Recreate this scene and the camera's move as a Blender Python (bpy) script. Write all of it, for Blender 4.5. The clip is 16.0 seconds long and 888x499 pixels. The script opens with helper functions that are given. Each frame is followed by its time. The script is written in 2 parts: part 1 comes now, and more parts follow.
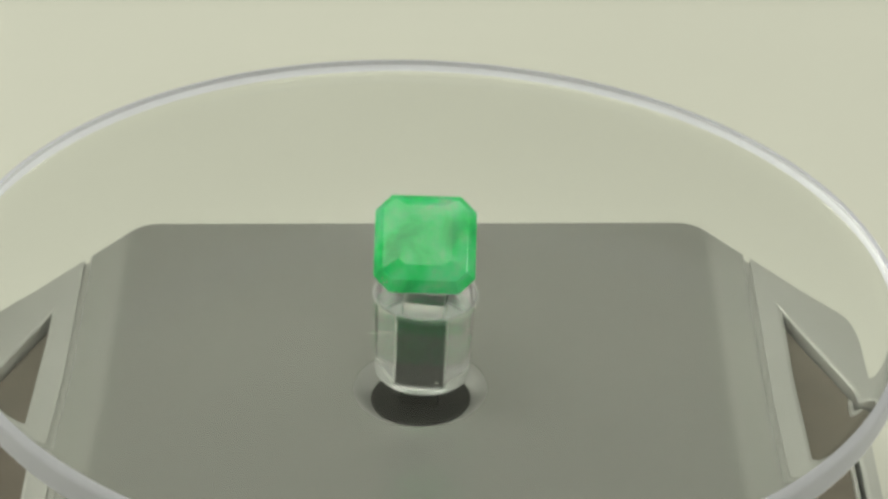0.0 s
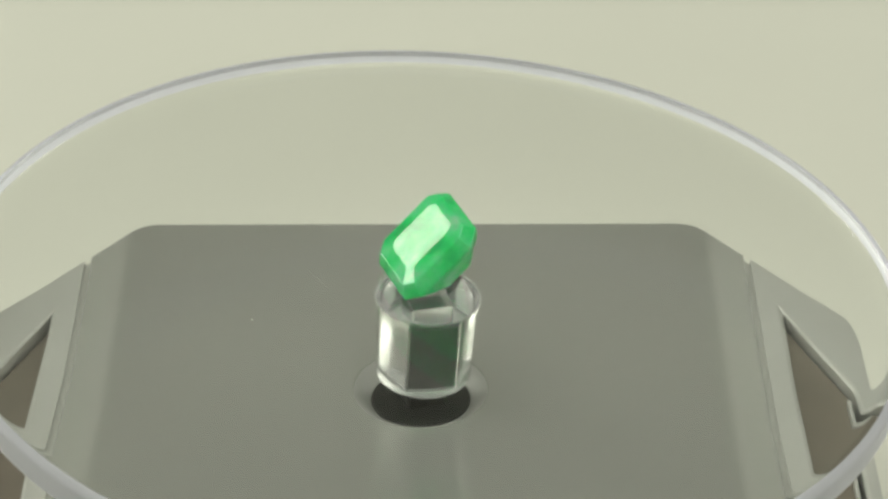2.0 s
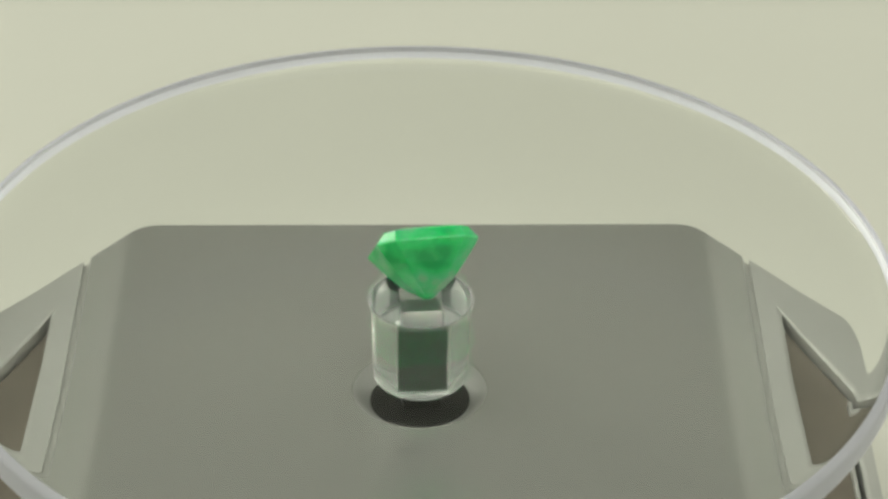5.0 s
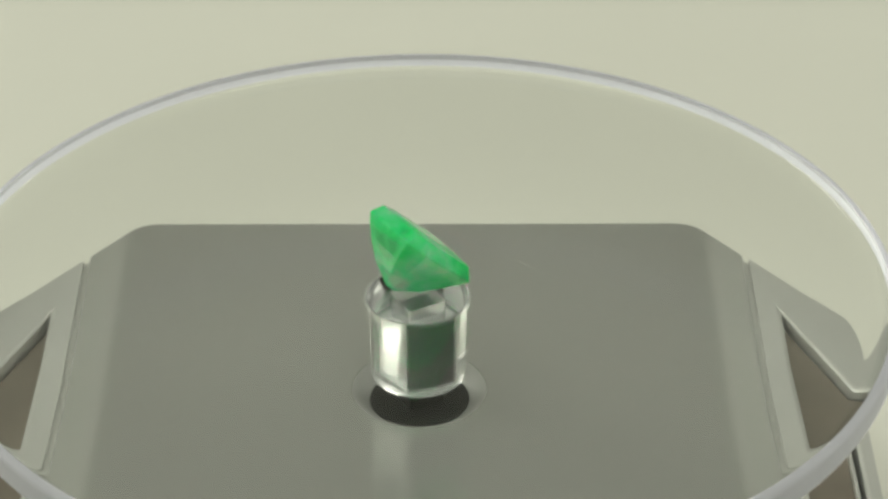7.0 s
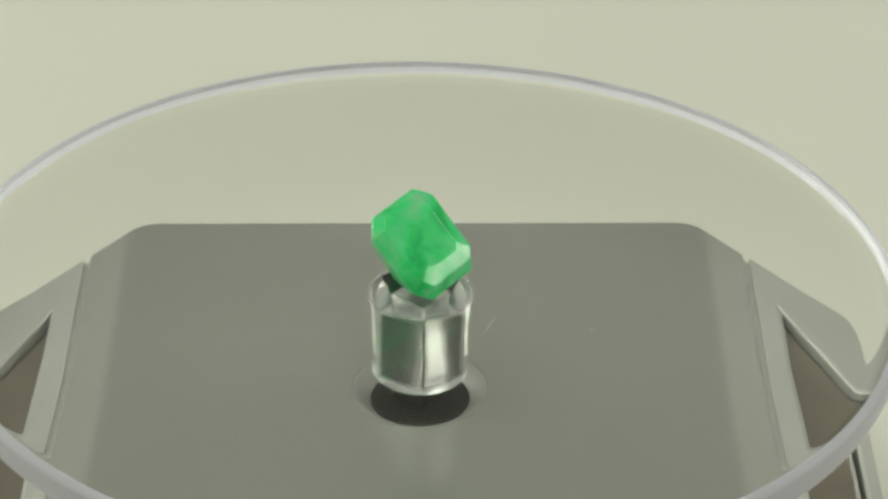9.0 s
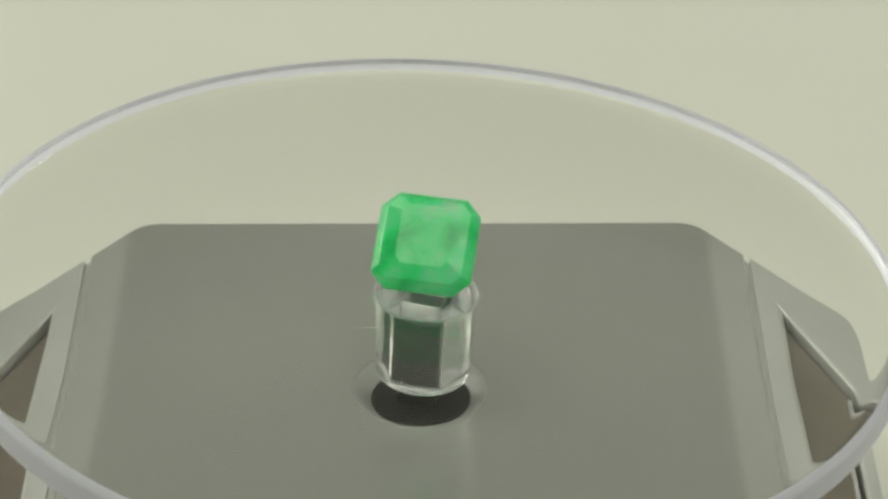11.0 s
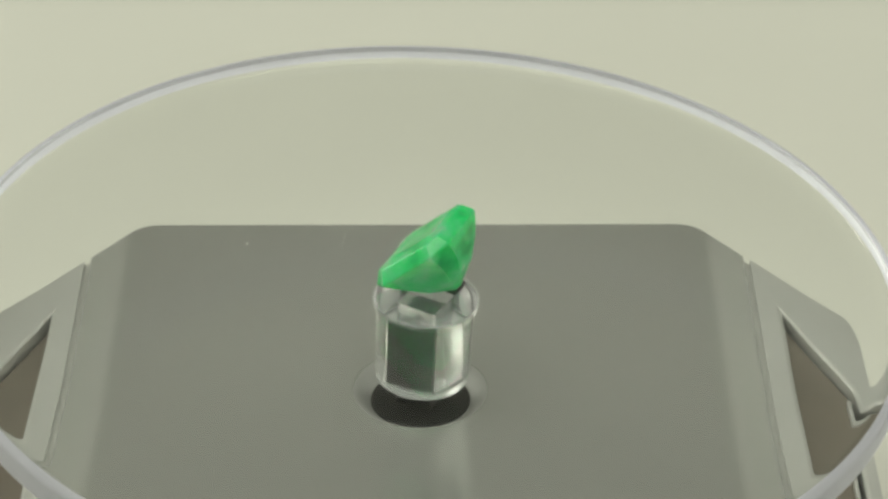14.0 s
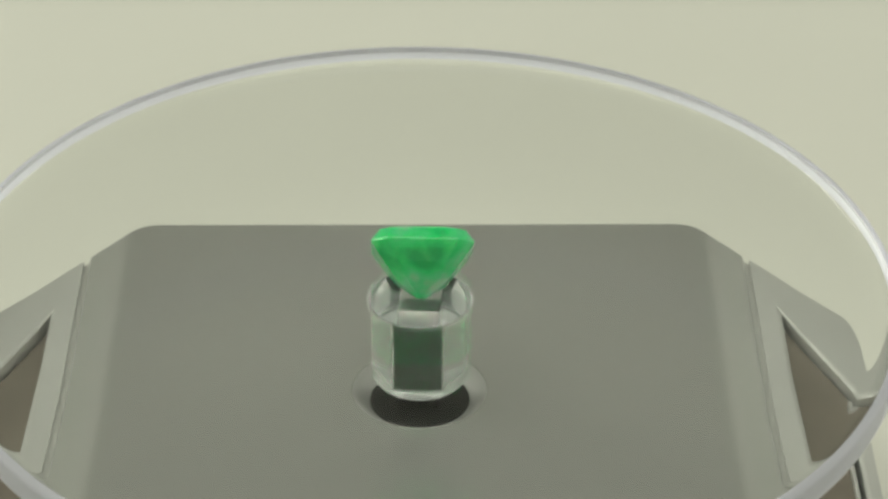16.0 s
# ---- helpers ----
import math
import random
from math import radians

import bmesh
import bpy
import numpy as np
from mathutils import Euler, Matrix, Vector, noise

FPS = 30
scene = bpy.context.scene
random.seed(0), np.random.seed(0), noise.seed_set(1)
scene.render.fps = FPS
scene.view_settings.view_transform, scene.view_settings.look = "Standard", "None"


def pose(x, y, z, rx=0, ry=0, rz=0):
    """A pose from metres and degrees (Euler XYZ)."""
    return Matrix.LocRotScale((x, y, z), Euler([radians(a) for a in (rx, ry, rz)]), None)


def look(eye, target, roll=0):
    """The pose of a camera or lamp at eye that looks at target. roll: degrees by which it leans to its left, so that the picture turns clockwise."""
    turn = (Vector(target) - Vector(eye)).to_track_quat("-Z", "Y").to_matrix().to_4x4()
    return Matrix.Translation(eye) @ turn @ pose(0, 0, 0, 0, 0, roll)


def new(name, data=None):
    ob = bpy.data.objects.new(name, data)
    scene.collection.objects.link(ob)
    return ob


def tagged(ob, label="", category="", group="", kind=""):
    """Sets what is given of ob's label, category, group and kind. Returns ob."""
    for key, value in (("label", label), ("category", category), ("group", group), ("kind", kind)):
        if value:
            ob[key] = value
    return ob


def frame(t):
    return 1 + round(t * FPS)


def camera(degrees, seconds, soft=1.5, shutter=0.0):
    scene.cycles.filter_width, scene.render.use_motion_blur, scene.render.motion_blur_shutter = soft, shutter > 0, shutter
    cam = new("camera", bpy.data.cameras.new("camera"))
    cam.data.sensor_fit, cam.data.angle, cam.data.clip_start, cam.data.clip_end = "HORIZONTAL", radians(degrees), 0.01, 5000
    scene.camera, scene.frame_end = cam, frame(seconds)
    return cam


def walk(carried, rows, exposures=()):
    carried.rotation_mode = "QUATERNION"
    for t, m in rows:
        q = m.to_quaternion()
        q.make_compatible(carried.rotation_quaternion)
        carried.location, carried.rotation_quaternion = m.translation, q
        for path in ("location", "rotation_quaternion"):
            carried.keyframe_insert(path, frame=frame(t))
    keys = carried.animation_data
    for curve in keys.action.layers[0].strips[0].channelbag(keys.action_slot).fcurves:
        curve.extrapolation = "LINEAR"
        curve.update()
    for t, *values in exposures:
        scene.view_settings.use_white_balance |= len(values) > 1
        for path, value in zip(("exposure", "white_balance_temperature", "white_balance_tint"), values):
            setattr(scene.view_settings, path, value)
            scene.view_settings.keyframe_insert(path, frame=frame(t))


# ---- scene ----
cam = camera(17.15, 16.0, soft=3.0)
EYE = (0.002585, -0.28679, 0.18682)
AIM = (0.002585, 0.0, 0.0044926)
walk(cam, [(0.0, look(EYE, AIM)), (16.0, look(EYE, AIM))], [(0.0, 0.11), (4.0, 0.10), (6.5, 0.04), (16.0, 0.04)])

# ---- turning: one turn in 10.7 s, clockwise from above, on a slightly leaning axle ----
MM = 0.001
PERIOD = 10.70
LEAN = 1.4            # lean of the axle, degrees
WOBBLE = 1.67         # tilt of the plate on its axle, degrees
WOBBLE_SIDE = 232.6   # side of the plate that stands high at the start
Z_TOP, Z_UNDER = 0.3 * MM, -4.3 * MM      # upper and lower face of the clear plate
Z_BASE = -17.7 * MM                        # top of the turntable base
Z_TABLE = -38.0 * MM                       # tabletop paper


AXLE_X = 0.17 * MM     # where the axle stands
PLATE_OFF = (0.085 * MM, 0.18 * MM)        # the plate's middle beside the axle


def turn(t, x=AXLE_X):
    return pose(x, 0, 0, -0.17, LEAN, 0) @ pose(0, 0, 0, 0, 0, -360.0 * t / PERIOD)


def tilt():
    a = radians(WOBBLE_SIDE)
    axis = Vector((math.sin(a), -math.cos(a), 0))
    return Matrix.Translation((*PLATE_OFF, -15.4 * MM)) @ Matrix.Rotation(radians(WOBBLE), 4, axis) @ Matrix.Translation((0, 0, 15.4 * MM))


# ---- world and lamps ----
world = bpy.data.worlds.new("world")
scene.world = world
world.use_nodes = True
wbg = world.node_tree.nodes["Background"]
wbg.inputs[0].default_value = (0.9, 0.95, 1.0, 1)
wbg.inputs[1].default_value = 0.05


def ceiling_lamp(x, y, w, d, watts):
    data = bpy.data.lights.new("ceiling_lamp", "AREA")
    data.shape, data.size, data.size_y, data.energy, data.color = "RECTANGLE", w, d, watts, (0.985, 1.0, 0.855)
    ob = new("ceiling_lamp", data)
    ob.matrix_basis = look((x, y, 1.68), (x, y, 0))
    return ob


ceiling_lamp(-0.19, -0.3, 1.8, 1.4, 16.2)


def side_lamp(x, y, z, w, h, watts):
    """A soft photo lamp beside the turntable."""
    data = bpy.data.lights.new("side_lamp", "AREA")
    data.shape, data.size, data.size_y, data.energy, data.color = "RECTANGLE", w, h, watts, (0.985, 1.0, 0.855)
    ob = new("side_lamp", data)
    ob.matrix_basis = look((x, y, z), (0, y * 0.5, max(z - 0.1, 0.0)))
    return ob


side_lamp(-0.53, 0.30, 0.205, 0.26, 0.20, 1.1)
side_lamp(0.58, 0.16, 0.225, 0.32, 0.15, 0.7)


# ---- materials ----
def material(name, color, rough=0.5, metal=0.0, vary=0.0, scale=200.0, bump=0.0, bump_scale=2000.0, rough_vary=0.0, **extra):
    m = bpy.data.materials.new(name)
    m.use_nodes = True
    nt = m.node_tree
    b = nt.nodes["Principled BSDF"]
    b.inputs["Base Color"].default_value = (*color, 1)
    b.inputs["Roughness"].default_value = rough
    b.inputs["Metallic"].default_value = metal
    for key, value in extra.items():
        b.inputs[key.replace("_", " ")].default_value = value
    co = nt.nodes.new("ShaderNodeTexCoord")
    if vary or rough_vary:
        n1 = nt.nodes.new("ShaderNodeTexNoise")
        n1.inputs["Scale"].default_value, n1.inputs["Detail"].default_value = scale, 6
        nt.links.new(co.outputs["Object"], n1.inputs["Vector"])
        if vary:
            ramp = nt.nodes.new("ShaderNodeValToRGB")
            ramp.color_ramp.elements[0].position, ramp.color_ramp.elements[1].position = 0.3, 0.7
            ramp.color_ramp.elements[0].color = (*[v * (1 - vary) for v in color], 1)
            ramp.color_ramp.elements[1].color = (*[min(1, v * (1 + vary)) for v in color], 1)
            nt.links.new(n1.outputs["Fac"], ramp.inputs["Fac"])
            nt.links.new(ramp.outputs["Color"], b.inputs["Base Color"])
        if rough_vary:
            mr = nt.nodes.new("ShaderNodeMapRange")
            mr.inputs["From Min"].default_value, mr.inputs["From Max"].default_value = 0.3, 0.7
            mr.inputs["To Min"].default_value, mr.inputs["To Max"].default_value = rough * (1 - rough_vary), rough * (1 + rough_vary)
            nt.links.new(n1.outputs["Fac"], mr.inputs["Value"])
            nt.links.new(mr.outputs["Result"], b.inputs["Roughness"])
    if bump:
        n2 = nt.nodes.new("ShaderNodeTexNoise")
        n2.inputs["Scale"].default_value, n2.inputs["Detail"].default_value = bump_scale, 4
        nt.links.new(co.outputs["Object"], n2.inputs["Vector"])
        bp = nt.nodes.new("ShaderNodeBump")
        bp.inputs["Strength"].default_value, bp.inputs["Distance"].default_value = bump, 0.0001
        nt.links.new(n2.outputs["Fac"], bp.inputs["Height"])
        nt.links.new(bp.outputs["Normal"], b.inputs["Normal"])
    return m


ACRYLIC = material("clear_acrylic", (0.97, 0.98, 0.97), 0.01, Transmission_Weight=1.0, IOR=1.49)
# the edge's milky lilac colour imitates cool light shining in the clear rim
RIM = material("lilac_glow_acrylic_edge", (0.74, 0.745, 0.85), 0.5, Transmission_Weight=0.4, IOR=1.49)
MOULDED = material("moulded_acrylic", (0.95, 0.97, 0.99), 0.06, Transmission_Weight=0.86, IOR=1.49)
FOOT = material("frosted_acrylic_foot", (0.9, 0.92, 0.94), 0.15, Transmission_Weight=0.75, IOR=1.49)
SOCKET = material("satin_acrylic_socket", (0.96, 0.98, 0.98), 0.17, Transmission_Weight=0.975, IOR=1.49)
DISH = material("dull_grey_plastic", (0.27, 0.272, 0.26), 0.5, 0.2, vary=0.04, scale=200)
PAPER = material("white_paper", (0.76, 0.76, 0.70), 0.75, vary=0.015, scale=14, bump=0.15, bump_scale=900)
SILVER = material("silver_grey_plastic", (0.49, 0.495, 0.475), 0.3, 0.4, vary=0.03, scale=60)
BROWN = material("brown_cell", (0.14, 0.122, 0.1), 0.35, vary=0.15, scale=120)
BLACK = material("black_plastic", (0.004, 0.004, 0.004), 0.4, Specular_IOR_Level=0.3, vary=0.2, scale=300)
WALL = material("wall_paint", (0.8, 0.8, 0.78), 0.8, vary=0.02, scale=4, bump=0.1, bump_scale=150)
GREY_WALL = material("grey_wall_paint", (0.45, 0.45, 0.43), 0.8, vary=0.02, scale=4, bump=0.1, bump_scale=150)
DESK = material("grey_desk", (0.58, 0.56, 0.5), 0.5, vary=0.05, scale=20, bump=0.1, bump_scale=600)
SMUDGE = material("grey_smudge", (0.5, 0.49, 0.44), 0.9)
DUST = material("dust", (0.62, 0.62, 0.58), 0.9)
# pale colour imitates the glint of a fine scratch in the plate
GLINT = material("pale_scratch_glint", (0.72, 0.72, 0.68), 0.4)


def deck_material():
    """Satin grey middle; less metal at the two side bands imitates their slope's brighter reflection."""
    m = material("satin_deck", (0.414, 0.418, 0.397), 0.2, 0.62, vary=0.03, scale=40, rough_vary=0.08)
    nt = m.node_tree
    b = nt.nodes["Principled BSDF"]
    co = nt.nodes.new("ShaderNodeTexCoord")
    sep = nt.nodes.new("ShaderNodeSeparateXYZ")
    add = nt.nodes.new("ShaderNodeMath")
    add.operation, add.inputs[1].default_value = "ADD", 0.0008
    side_of = nt.nodes.new("ShaderNodeMath")
    side_of.operation = "ABSOLUTE"
    fade = nt.nodes.new("ShaderNodeMapRange")
    fade.interpolation_type = "SMOOTHSTEP"
    fade.inputs["From Min"].default_value, fade.inputs["From Max"].default_value = 0.0363, 0.0379
    nt.links.new(co.outputs["Object"], sep.inputs[0])
    nt.links.new(sep.outputs["X"], add.inputs[0])
    nt.links.new(add.outputs[0], side_of.inputs[0])
    nt.links.new(side_of.outputs[0], fade.inputs["Value"])
    metal = nt.nodes.new("ShaderNodeMapRange")
    metal.inputs["To Min"].default_value, metal.inputs["To Max"].default_value = 0.62, 0.45
    nt.links.new(fade.outputs["Result"], metal.inputs["Value"])
    nt.links.new(metal.outputs["Result"], b.inputs["Metallic"])
    return m


DECK = deck_material()


def emerald_material(name, polish):
    """Cloudy green stone: milky clouds, paler veils and a polished skin."""
    m = material(name, (0.02, 0.66, 0.17), polish, Transmission_Weight=0.2, IOR=1.58,
                 Subsurface_Weight=0.7, Subsurface_Radius=(0.25, 1.0, 0.4), Subsurface_Scale=0.002, Specular_IOR_Level=0.45)
    nt = m.node_tree
    b = nt.nodes["Principled BSDF"]
    co = nt.nodes.new("ShaderNodeTexCoord")
    big = nt.nodes.new("ShaderNodeTexNoise")
    big.inputs["Scale"].default_value, big.inputs["Detail"].default_value, big.inputs["Distortion"].default_value = 190, 6, 0.3
    fine = nt.nodes.new("ShaderNodeTexNoise")
    fine.inputs["Scale"].default_value, fine.inputs["Detail"].default_value = 420, 6
    for n in (big, fine):
        nt.links.new(co.outputs["Object"], n.inputs["Vector"])
    r1 = nt.nodes.new("ShaderNodeValToRGB")
    e = r1.color_ramp.elements
    e[0].position, e[0].color = 0.36, (0.018, 0.60, 0.17, 1)
    e[1].position, e[1].color = 0.70, (0.40, 0.80, 0.53, 1)
    for at, tone in ((0.47, (0.04, 0.86, 0.26, 1)), (0.60, (0.15, 0.90, 0.40, 1))):
        e.new(at).color = tone
    r2 = nt.nodes.new("ShaderNodeValToRGB")
    f = r2.color_ramp.elements
    f[0].position, f[0].color = 0.57, (0, 0, 0, 1)
    f[1].position, f[1].color = 0.90, (0.55, 0.55, 0.55, 1)
    mix = nt.nodes.new("ShaderNodeMix")
    mix.data_type = "RGBA"
    nt.links.new(big.outputs["Fac"], r1.inputs["Fac"])
    nt.links.new(fine.outputs["Fac"], r2.inputs["Fac"])
    nt.links.new(r2.outputs["Color"], mix.inputs[0])
    nt.links.new(r1.outputs["Color"], mix.inputs[6])
    mix.inputs[7].default_value = (0.34, 0.82, 0.48, 1)
    nt.links.new(mix.outputs[2], b.inputs["Base Color"])
    return m


FLAW = material("pale_flaw", (0.55, 0.9, 0.66), 0.25, vary=0.15, scale=2500, Transmission_Weight=0.4, IOR=1.45)
EMERALD = emerald_material("cloudy_emerald", 0.06)
WORN_EMERALD = emerald_material("worn_emerald_table", 0.12)


# ---- mesh helpers ----
def mesh_of(name, bm, materials, smooth=False):
    bmesh.ops.recalc_face_normals(bm, faces=bm.faces[:])
    me = bpy.data.meshes.new(name)
    bm.to_mesh(me)
    bm.free()
    for m in materials:
        me.materials.append(m)
    if smooth:
        for f in me.polygons:
            f.use_smooth = True
    return me


def part(name, bm, mat, parent=None, label="", smooth=False, bevel=0.0):
    mats = mat if isinstance(mat, (list, tuple)) else [mat]
    ob = new(name, mesh_of(name, bm, mats, smooth))
    if parent:
        ob.parent = parent
    if bevel:
        mod = ob.modifiers.new("bevel", "BEVEL")
        mod.width, mod.segments, mod.limit_method, mod.angle_limit = bevel, 3, "ANGLE", radians(35)
    return tagged(ob, label)


def prism(outline, holes, z0, z1):
    """A slab with holes through it, from outlines in millimetres."""
    from mathutils.geometry import tessellate_polygon
    loops = [[Vector((x * MM, y * MM, 0)) for x, y in lp] for lp in (outline, *holes)]
    flat = [v for lp in loops for v in lp]
    bm = bmesh.new()
    lo = [bm.verts.new((v.x, v.y, z0)) for v in flat]
    hi = [bm.verts.new((v.x, v.y, z1)) for v in flat]
    for a, b, c in tessellate_polygon(loops):
        bm.faces.new((hi[a], hi[b], hi[c]))
        bm.faces.new((lo[c], lo[b], lo[a]))
    s = 0
    for lp in loops:
        for i in range(len(lp)):
            a, b = s + i, s + (i + 1) % len(lp)
            bm.faces.new((lo[a], lo[b], hi[b], hi[a]))
        s += len(lp)
    return bm


def rounded(corners, radii, n=5):
    """An outline with its corners rounded, in millimetres."""
    out = []
    for i, c in enumerate(corners):
        c = Vector(c)
        a, b = Vector(corners[i - 1]) - c, Vector(corners[(i + 1) % len(corners)]) - c
        r = radii[i] if isinstance(radii, (list, tuple)) else radii
        if r <= 0:
            out.append(tuple(c))
            continue
        p, q = c + a.normalized() * r, c + b.normalized() * r
        for k in range(n + 1):
            u = k / n
            out.append(tuple((1 - u) ** 2 * p + 2 * u * (1 - u) * c + u * u * q))
    return out


def funnel(outer, inner, z_out, z_in, z_low):
    """A sloping, slightly domed rim from one outline down to a smaller one, then a wall."""
    bm = bmesh.new()
    rows = []
    for k in range(5):
        u = k / 4
        z = z_out + (z_in - z_out) * u * u
        rows.append([bm.verts.new((((1 - u) * a + u * c) * MM, ((1 - u) * b + u * d) * MM, z)) for (a, b), (c, d) in zip(outer, inner)])
    rows.append([bm.verts.new((c * MM, d * MM, z_low)) for c, d in inner])
    rows.append([bm.verts.new((c * MM, d * MM, z_low)) for c, d in outer])
    n = len(outer)
    for p, q in zip(rows, rows[1:] + rows[:1]):
        for i in range(n):
            bm.faces.new((p[i], p[(i + 1) % n], q[(i + 1) % n], q[i]))
    return bm


def circle(r, n=64, x=0.0, y=0.0):
    return [(x + r * math.cos(2 * math.pi * i / n), y + r * math.sin(2 * math.pi * i / n)) for i in range(n)]


def lathe(rows, n=96, cap_first=False, cap_last=False):
    """Rings of (radius, height) in millimetres, joined."""
    bm = bmesh.new()
    rings = [[bm.verts.new((r * MM * math.cos(2 * math.pi * i / n), r * MM * math.sin(2 * math.pi * i / n), z * MM)) for i in range(n)] for r, z in rows]
    for a, b in zip(rings, rings[1:]):
        for i in range(n):
            j = (i + 1) % n
            bm.faces.new((a[i], a[j], b[j], b[i]))
    if cap_first:
        bm.faces.new(rings[0])
    if cap_last:
        bm.faces.new(rings[-1])
    return bm


# ---- the room: tabletop, walls, ceiling ----
def slab(name, lo, hi, mat, label):
    bm = bmesh.new()
    bmesh.ops.create_cube(bm, size=1)
    for v in bm.verts:
        v.co = Vector([lo[k] if v.co[k] < 0 else hi[k] for k in range(3)])
    return tagged(part(name, bm, mat), label, "room", kind="structure")


def build_room():
    slab("floor", (-1.6, -1.6, Z_TABLE - 0.03), (1.6, 1.6, Z_TABLE - 0.0024), DESK, "matt grey desktop surface under the paper")
    slab("wall_north", (-1.6, 1.6, Z_TABLE - 0.03), (1.6, 1.7, 1.72), GREY_WALL, "plain grey painted wall")
    slab("wall_south", (-1.6, -1.7, Z_TABLE - 0.03), (1.6, -1.6, 1.72), WALL, "plain off-white painted wall")
    slab("wall_east", (1.6, -1.7, Z_TABLE - 0.03), (1.7, 1.7, 1.72), WALL, "plain off-white painted wall")
    slab("wall_west", (-1.7, -1.7, Z_TABLE - 0.03), (-1.6, 1.7, 1.72), WALL, "plain off-white painted wall")
    slab("ceiling", (-1.7, -1.7, 1.72), (1.7, 1.7, 1.8), GREY_WALL, "plain grey ceiling")


def build_paper():
    bm = bmesh.new()
    n = 40
    x0, x1, y0, y1 = -0.42, 0.46, -0.36, 0.1405
    top = [[bm.verts.new((x0 + (x1 - x0) * i / n, y0 + (y1 - y0) * j / n + 0.0012 * (i / n - 0.5) * (j == n),
                          Z_TABLE - 0.0002)) for i in range(n + 1)] for j in range(n + 1)]
    for j in range(n):
        for i in range(n):
            bm.faces.new((top[j][i], top[j][i + 1], top[j + 1][i + 1], top[j + 1][i]))
    last = top[n]
    for k in range(1, 7):                   # the far edge curls down a little
        row = [bm.verts.new((v.co.x, v.co.y + 0.0011 * k, v.co.z - 0.00005 * k * k)) for v in top[n]]
        for i in range(n):
            bm.faces.new((last[i], last[i + 1], row[i + 1], row[i]))
        last = row
    geom = bmesh.ops.extrude_face_region(bm, geom=bm.faces[:])
    upper = {v for v in geom["geom"] if isinstance(v, bmesh.types.BMVert)}
    for v in bm.verts:
        v.co.z = v.co.z + 0.0002 if v in upper else Z_TABLE - 0.0024
    ob = part("paper_sheet", bm, PAPER)
    tagged(ob, "large smooth off-white paper board lying on the desk", "paper")


# ---- the turntable base ----
BX = -0.8      # middle of the base, millimetres


def side(points, s):
    return [(BX + s * x, y) for x, y in points]


def build_base():
    base = new("display_turntable")
    tagged(base, "silver-grey plastic turntable base with cut corners on white paper", "turntable")
    base.matrix_basis = pose(0, 0.55 * MM, 0, 0, 0, 0.22)
    z_low = Z_TABLE
    half = [(35.8, 37.0), (52.7, 14.3), (53.5, 10.3), (53.5, -38.0), (48.0, -46.0)]
    body = side(half, 1) + side(half[::-1], -1)
    part("lower_shell", prism(rounded(body, [2.4, 1.5, 2.5, 6, 4, 4, 6, 2.5, 1.5, 2.4]), [], z_low, -23 * MM), SILVER, base, bevel=1.0 * MM)
    # the middle of the top, with the countersunk hole of the axle
    cx = 41.45
    yc = 37.0 - (cx - 35.8) / 16.6 * 23.1
    mid = side([(35.6, 36.45), (cx, yc - 0.4), (cx, -46)], 1) + side([(cx, -46), (cx, yc - 0.4), (35.6, 36.45)], -1)
    mid = rounded(mid, [2.4, 0, 0, 0, 0, 2.4])
    part("top_deck", prism(mid, [circle(8.0, 64, -0.35, -0.3)], -23.05 * MM, Z_BASE), DECK, base, "grey satin deck with paler side bands", bevel=0.3 * MM)
    for s in (1, -1):
        strip = side([(41.0, 29.4), (42.5, 27.3), (42.5, -45), (41.0, -45)], s)
        part("groove_floor", prism(strip, [], -23 * MM, Z_BASE - 0.7 * MM), SILVER, base)
    part("axle_dish", lathe([(8.15, -17.78), (7.8, -17.84), (7.2, -18.15), (6.5, -18.7), (5.9, -19.3)], 96), DISH, base, "countersunk grey ring round the axle", smooth=True).location = (-0.35 * MM, -0.3 * MM, 0)
    part("axle_hub", lathe([(5.95, -19.4), (5.9, -19.1), (5.6, -18.95), (3.2, -18.9), (0.01, -18.9)], 64), BLACK, base, "black plastic hub", smooth=True).location = (-0.3 * MM, -0.3 * MM, 0)
    for s in (1, -1):
        wx = 42.25
        wy = 37.0 - (wx - 35.8) / 16.6 * 23.1
        wing = side([(wx, wy), (52.7, 14.3), (53.5, 10.3), (53.5, -38), (48, -46), (wx, -46)], s)
        hole = side([(45.2, 16.0), (51.6, -0.3), (51.8, -3.5), (51.8, -40), (45.1, -40)], s)
        lip = side([(50.75, -1.2), (51.2, -1.2), (51.25, -40), (50.8, -40)], s)
        part("cell_lip", prism(lip, [], -22.9 * MM, Z_BASE - 0.9 * MM), SILVER, base, bevel=0.12 * MM)
        wide = side([(44.5, 18.1), (52.2, -0.2), (52.3, -3.5), (52.3, -40.6), (44.5, -40.6)], s)
        inner, outer = rounded(hole, [0.3, 1.2, 1.2, 1, 1]), rounded(wide, [0.4, 1.6, 1.6, 1.2, 1.2])
        bm = prism(rounded(wing, [0.3, 1.5, 2.5, 6, 3, 0.3]), [outer], -23.05 * MM, Z_BASE - 0.1 * MM)
        part("side_wing", bm, SILVER, base, bevel=0.35 * MM)
        part("cell_bevel", funnel(outer, inner, Z_BASE - 0.12 * MM, Z_BASE - 0.4 * MM, -22.9 * MM), SILVER, base)
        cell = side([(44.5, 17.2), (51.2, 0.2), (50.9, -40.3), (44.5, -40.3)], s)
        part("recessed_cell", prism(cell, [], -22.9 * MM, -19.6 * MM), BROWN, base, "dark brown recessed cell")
    return base


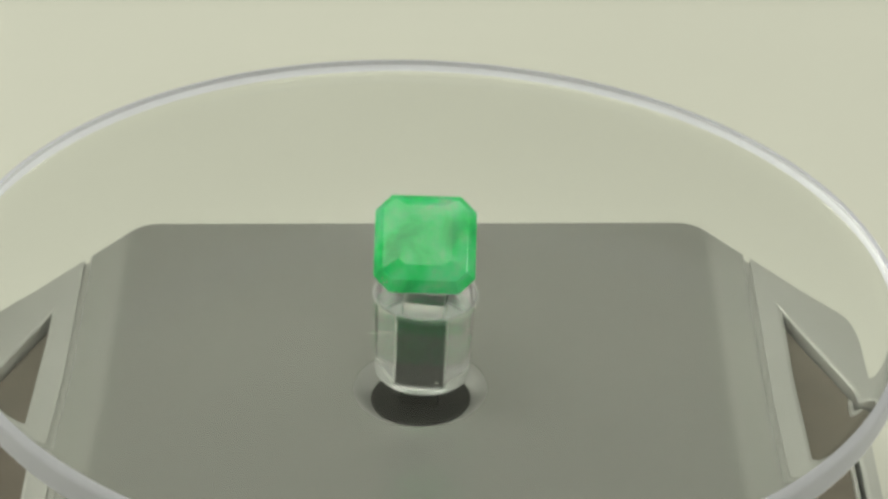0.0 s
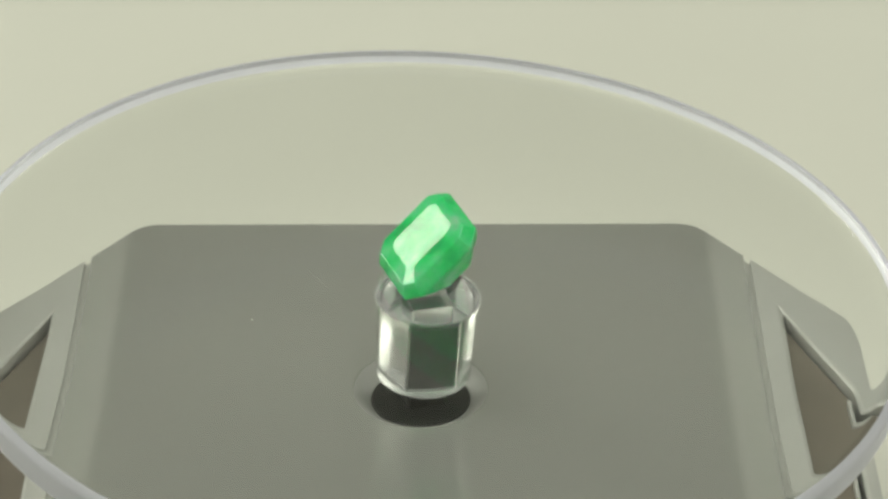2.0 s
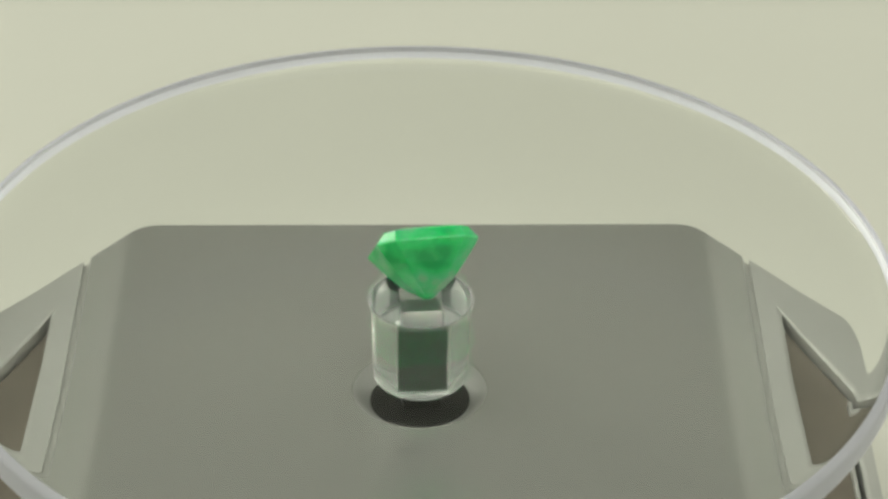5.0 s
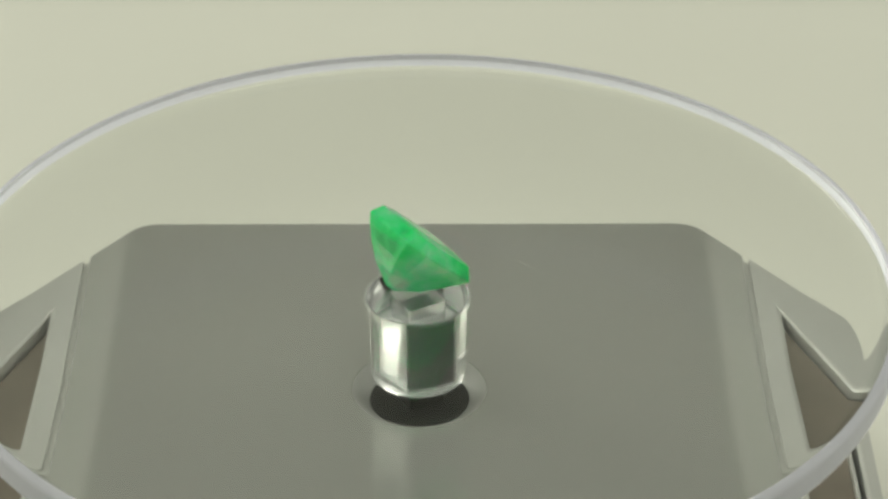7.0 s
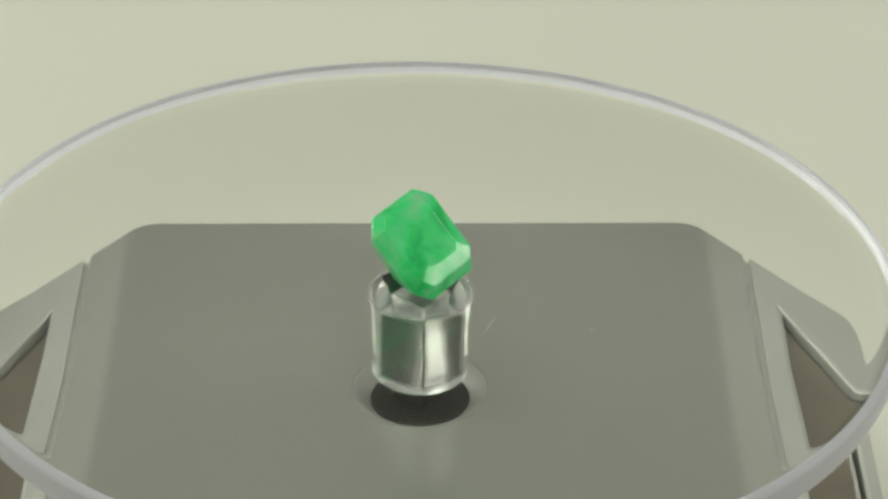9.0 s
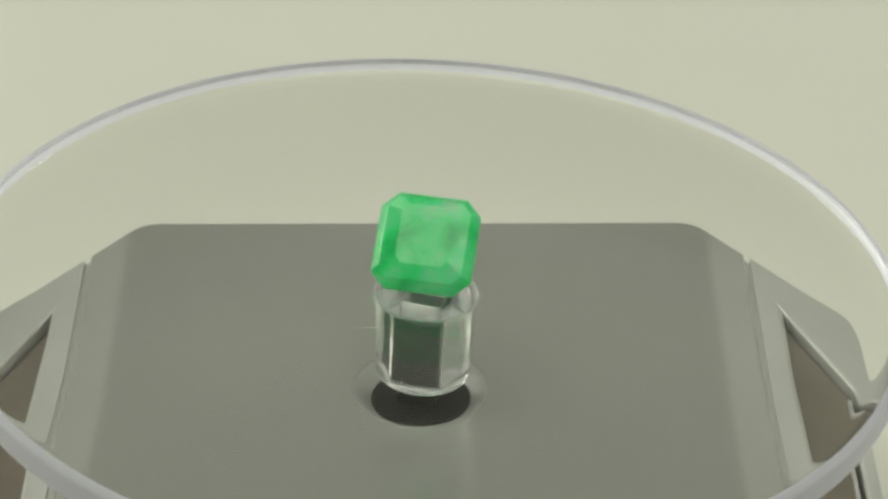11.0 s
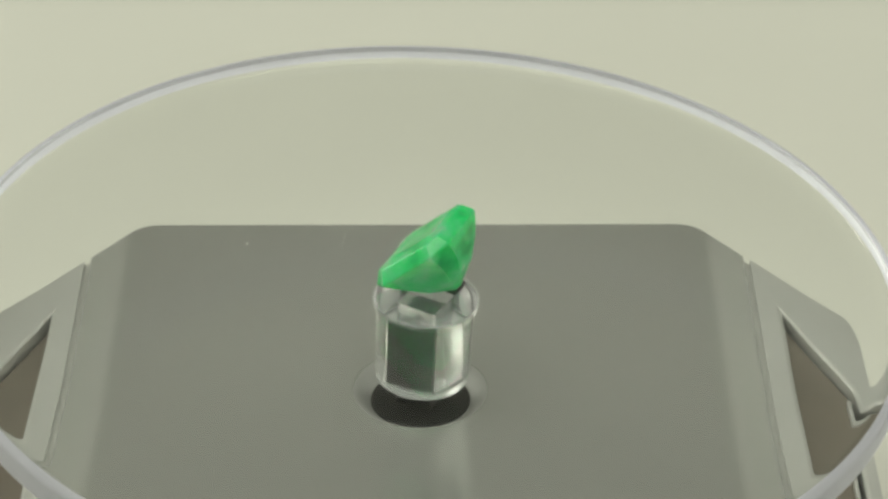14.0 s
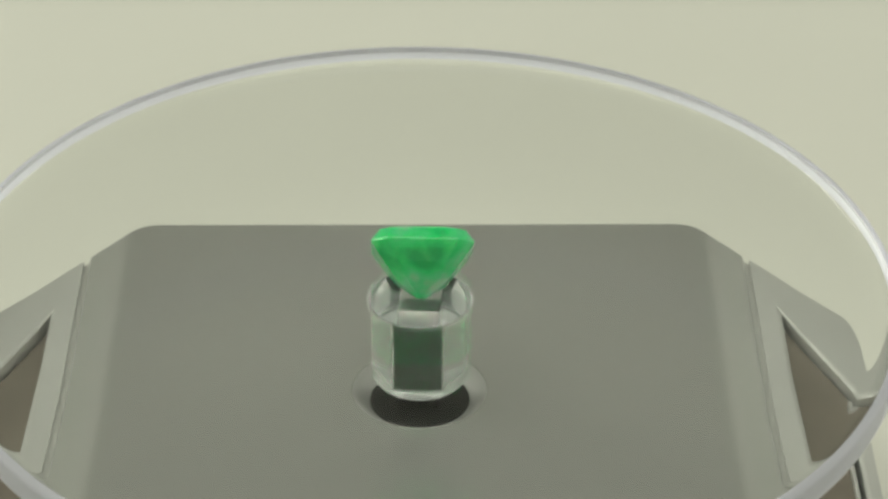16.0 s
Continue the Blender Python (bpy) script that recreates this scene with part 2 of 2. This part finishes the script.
def build_shaft(base):
    sq = [(2.3, 2.3), (-2.3, 2.3), (-2.3, -2.3), (2.3, -2.3)]
    bm = prism(rounded(sq, 0.3, 3), [], -19 * MM, -6.6 * MM)
    return part("drive_shaft", bm, BLACK, base, "black square drive shaft")


# ---- the clear plate ----
def build_plate():
    """A thick disc with rounded edges, and under its middle a boss with a blind square hole."""
    n = 192
    R, top, low = 55.8, 0.3, -4.3
    rows = []
    rows += [(r, top) for r in (1.0, 12.0, 30.0, 45.0)]
    for k in range(10):                     # small rounding above, a long soft one below
        a = math.radians(90 - 10 * k)
        rows.append((R - 1.0 + 1.0 * math.cos(a), top - 0.8 + 0.8 * math.sin(a)))
    for k in range(13):
        a = math.radians(-7.5 * k)
        rows.append((R - 3.6 + 3.6 * math.cos(a), low + 1.7 + 1.7 * math.sin(a)))
    rows += [(r, low) for r in (45.0, 30.0, 12.0, 6.6)]
    for k in range(7):                      # fillet to the boss
        a = math.radians(15 * k)
        rows.append((5.88 + 0.6 * (1 - math.sin(a)), low - 0.3 * (1 - math.cos(a))))
    rows += [(5.74, -9.0), (5.62, -14.4)]
    for k in range(1, 7):                   # rounded foot of the boss
        a = math.radians(15 * k)
        rows.append((5.2 + 0.41 * math.cos(a), -14.75 - 0.45 * math.sin(a)))
    bm = bmesh.new()
    rings = [[bm.verts.new((r * MM * math.cos(2 * math.pi * i / n), r * MM * math.sin(2 * math.pi * i / n), z * MM)) for i in range(n)] for r, z in rows]

    def square(h, z):
        ring = []
        for i in range(n):
            a = 2 * math.pi * i / n + 1e-9
            x, y = math.cos(a), math.sin(a)
            k = h / max(abs(x), abs(y)) * (0.965 if i % 48 == 24 else 1.0)
            u = math.radians(-6.5)
            px, py = k * x, k * y
            ring.append(bm.verts.new(((px * math.cos(u) - py * math.sin(u)) * MM, (px * math.sin(u) + py * math.cos(u)) * MM, z * MM)))
        return ring
    rings += [square(2.75, -15.2), square(2.45, -14.9), square(2.45, -4.9), square(2.42, -4.8)]
    for a, b in zip(rings, rings[1:]):
        for i in range(n):
            j = (i + 1) % n
            bm.faces.new((a[i], a[j], b[j], b[i]))
    bm.faces.new(rings[0])
    bm.faces.new(rings[-1])
    for f in bm.faces:
        c = f.calc_center_median()
        r = c.xy.length / MM
        f.material_index = 1 if r > R - 0.98 else 2 if r < 3.6 and -14.9 * MM < c.z < -4.9 * MM else 3 if r < 6.6 and -4.9 * MM < c.z < (low - 0.02) * MM else 4 if c.z < -14.5 * MM else 0
        f.smooth = True
    ob = part("round_plate", bm, [ACRYLIC, RIM, SOCKET, MOULDED, FOOT])
    ob.data.set_sharp_from_angle(angle=radians(28))
    ob.visible_shadow = False
    return tagged(ob, "round clear acrylic turntable plate with a square-socketed boss", "turntable plate")


# ---- the stone ----
GEM_AT = (0.19, 0.4)
W2, L2 = 5.9, 5.85


def gem_ring(sw, sl, h, c):
    w, l = W2 * sw, L2 * sl
    return [(-w, -l + c, h), (-w + c, -l, h), (w - c, -l, h), (w, -l + c, h), (w, l - c, h), (w - c, l, h), (-w + c, l, h), (-w, l - c, h)]


def build_gem():
    bm = bmesh.new()
    # width and length against the girdle, height, cut of the corners, shift towards the raised side
    levels = [(0.51, 0.61, 1.78, 0.75, 0.6), (0.83, 0.83, 1.44, 1.2, 0.2), (0.99, 0.99, 0.22, 1.85, 0), (1.0, 1.0, 0.0, 1.9, 0),
              (0.9, 0.92, -0.9, 1.8, 0.14), (0.73, 0.755, -2.3, 1.55, 0.2), (0.47, 0.48, -4.2, 1.1, 0.12), (0.09, 0.09, -5.9, 0.3, 0)]
    rings = [[bm.verts.new(Vector((x, y + dy, z)) * MM) for x, y, z in gem_ring(sw, sl, h, c)] for sw, sl, h, c, dy in levels]
    for a, b in zip(rings, rings[1:]):
        for i in range(8):
            j = (i + 1) % 8
            bm.faces.new((a[i], a[j], b[j], b[i]))
    bm.faces.new(rings[0])
    bm.faces.new(rings[-1])
    bmesh.ops.recalc_face_normals(bm, faces=bm.faces[:])
    bmesh.ops.bevel(bm, geom=bm.edges[:], offset=0.09 * MM, segments=2, profile=0.5, affect="EDGES")
    for f in bm.faces:
        f.material_index = 1 if f.normal.z > 0.999 else 0
    ob = part("emerald", bm, [EMERALD, WORN_EMERALD])
    tagged(ob, "cloudy green step-cut emerald leaning on the clear plate", "gemstone")
    rng = random.Random(5)
    # place, size and turn of the pale flaws in and on the stone
    for x, y, z, r in [(-4.55, -4.6, 0.5, 0.3), (-4.2, -4.7, 0.75, 0.26), (-4.75, -4.2, 0.75, 0.22), (-1.2, -2.2, 1.35, 0.3), (2.6, 2.2, -0.4, 0.5),
                       (0.6, 0.9, -1.6, 0.8), (3.9, -2.8, -0.7, 0.4), (-3.2, 1.5, -1.3, 0.55), (4.4, -4.4, 0.3, 0.3), (1.5, -3.9, -2.2, 0.35),
                       (4.9, 1.2, -1.0, 0.3), (-2.2, -4.4, -1.6, 0.35), (0.8, 4.5, -1.3, 0.3)]:
        fm = bmesh.new()
        bmesh.ops.create_icosphere(fm, subdivisions=2, radius=r * MM)
        for v in fm.verts:
            v.co *= 0.7 + 0.6 * rng.random()
            v.co.z *= 0.3
        fm.transform(pose(x * MM, y * MM, z * MM, rng.uniform(-70, 70), rng.uniform(-70, 70), 0))
        part("inclusion", fm, FLAW, ob, "pale crystalline flaw")
    return ob


def gem_pose(ob):
    """Leaning back 43 degrees, with its lowest facet on the plate."""
    m = pose(GEM_AT[0] * MM, GEM_AT[1] * MM, 0, 0, 0, -1.0) @ pose(0, 0, 0, 42.8, 0, 0)
    low = min((m @ v.co).z for v in ob.data.vertices)
    return Matrix.Translation((0, 0, Z_TOP - 0.2 * MM - low)) @ m


def build_dust():
    """A speck and a short pale thread for a scratch's glint on the clear plate, and a smudge on the paper."""
    bm = bmesh.new()
    bmesh.ops.create_icosphere(bm, subdivisions=2, radius=0.12 * MM)
    for v in bm.verts:
        v.co.x *= 1.3
        v.co.z *= 0.4
    speck = part("dust_speck", bm, DUST, None, smooth=True)
    tagged(speck, "pale dust speck lying on the clear plate", "dust")
    for v in speck.data.vertices:
        v.co += Vector((1.2 * MM, -22.2 * MM, Z_TOP + 0.04 * MM))
    for pts in ([(-2.2, -11.6), (-3.6, -11.95), (-5.4, -12.5), (-6.6, -12.6)],):
        cu = [Vector((x * MM, y * MM, Z_TOP + 0.05 * MM)) for x, y in pts]
        bm = bmesh.new()
        rings = []
        for i, p in enumerate(cu):
            d = (cu[min(i + 1, len(cu) - 1)] - cu[max(i - 1, 0)]).normalized()
            u = Vector((-d.y, d.x, 0))
            w = 0.012 * MM * (0.5 if i in (0, len(cu) - 1) else 1)
            rings.append([bm.verts.new(p + u * w * math.cos(a) + Vector((0, 0, w * math.sin(a)))) for a in (0, 1.571, 3.142, 4.712)])
        for a, b in zip(rings, rings[1:]):
            for i in range(4):
                bm.faces.new((a[i], a[(i + 1) % 4], b[(i + 1) % 4], b[i]))
        bm.faces.new(rings[0])
        bm.faces.new(rings[-1])
        scratch_glint = part("scratch_glint", bm, GLINT, None, smooth=True)
        tagged(scratch_glint, "thin whitish thread imitating the glint of a scratch in the clear plate", "dust")
    ob = part("smudge", lathe([(0.55, 0.03), (0.35, 0.06), (0.01, 0.07)], 16), SMUDGE, None, smooth=True)
    ob.location = (61.6 * MM, 46.6 * MM, Z_TABLE)
    tagged(ob, "small round grey smudge on the white paper", "smudge")
    return speck, scratch_glint


build_room()
build_paper()
base = build_base()
shaft = build_shaft(base)
plate = build_plate()
gem = build_gem()
speck, scratch_glint = build_dust()


def motions():
    times = [0.5 * k for k in range(33)]
    g = gem_pose(gem)
    walk(plate, [(t, turn(t) @ tilt()) for t in times])
    for ob in (speck, scratch_glint):
        walk(ob, [(t, turn(t) @ tilt()) for t in times])
    walk(shaft, [(t, turn(t) @ tilt() @ pose(0, 0, 0, 0, 0, -6.5)) for t in times])
    walk(gem, [(t, pose(0, -0.12 * MM, 0) @ turn(t, 0.12 * MM) @ g) for t in times])


motions()
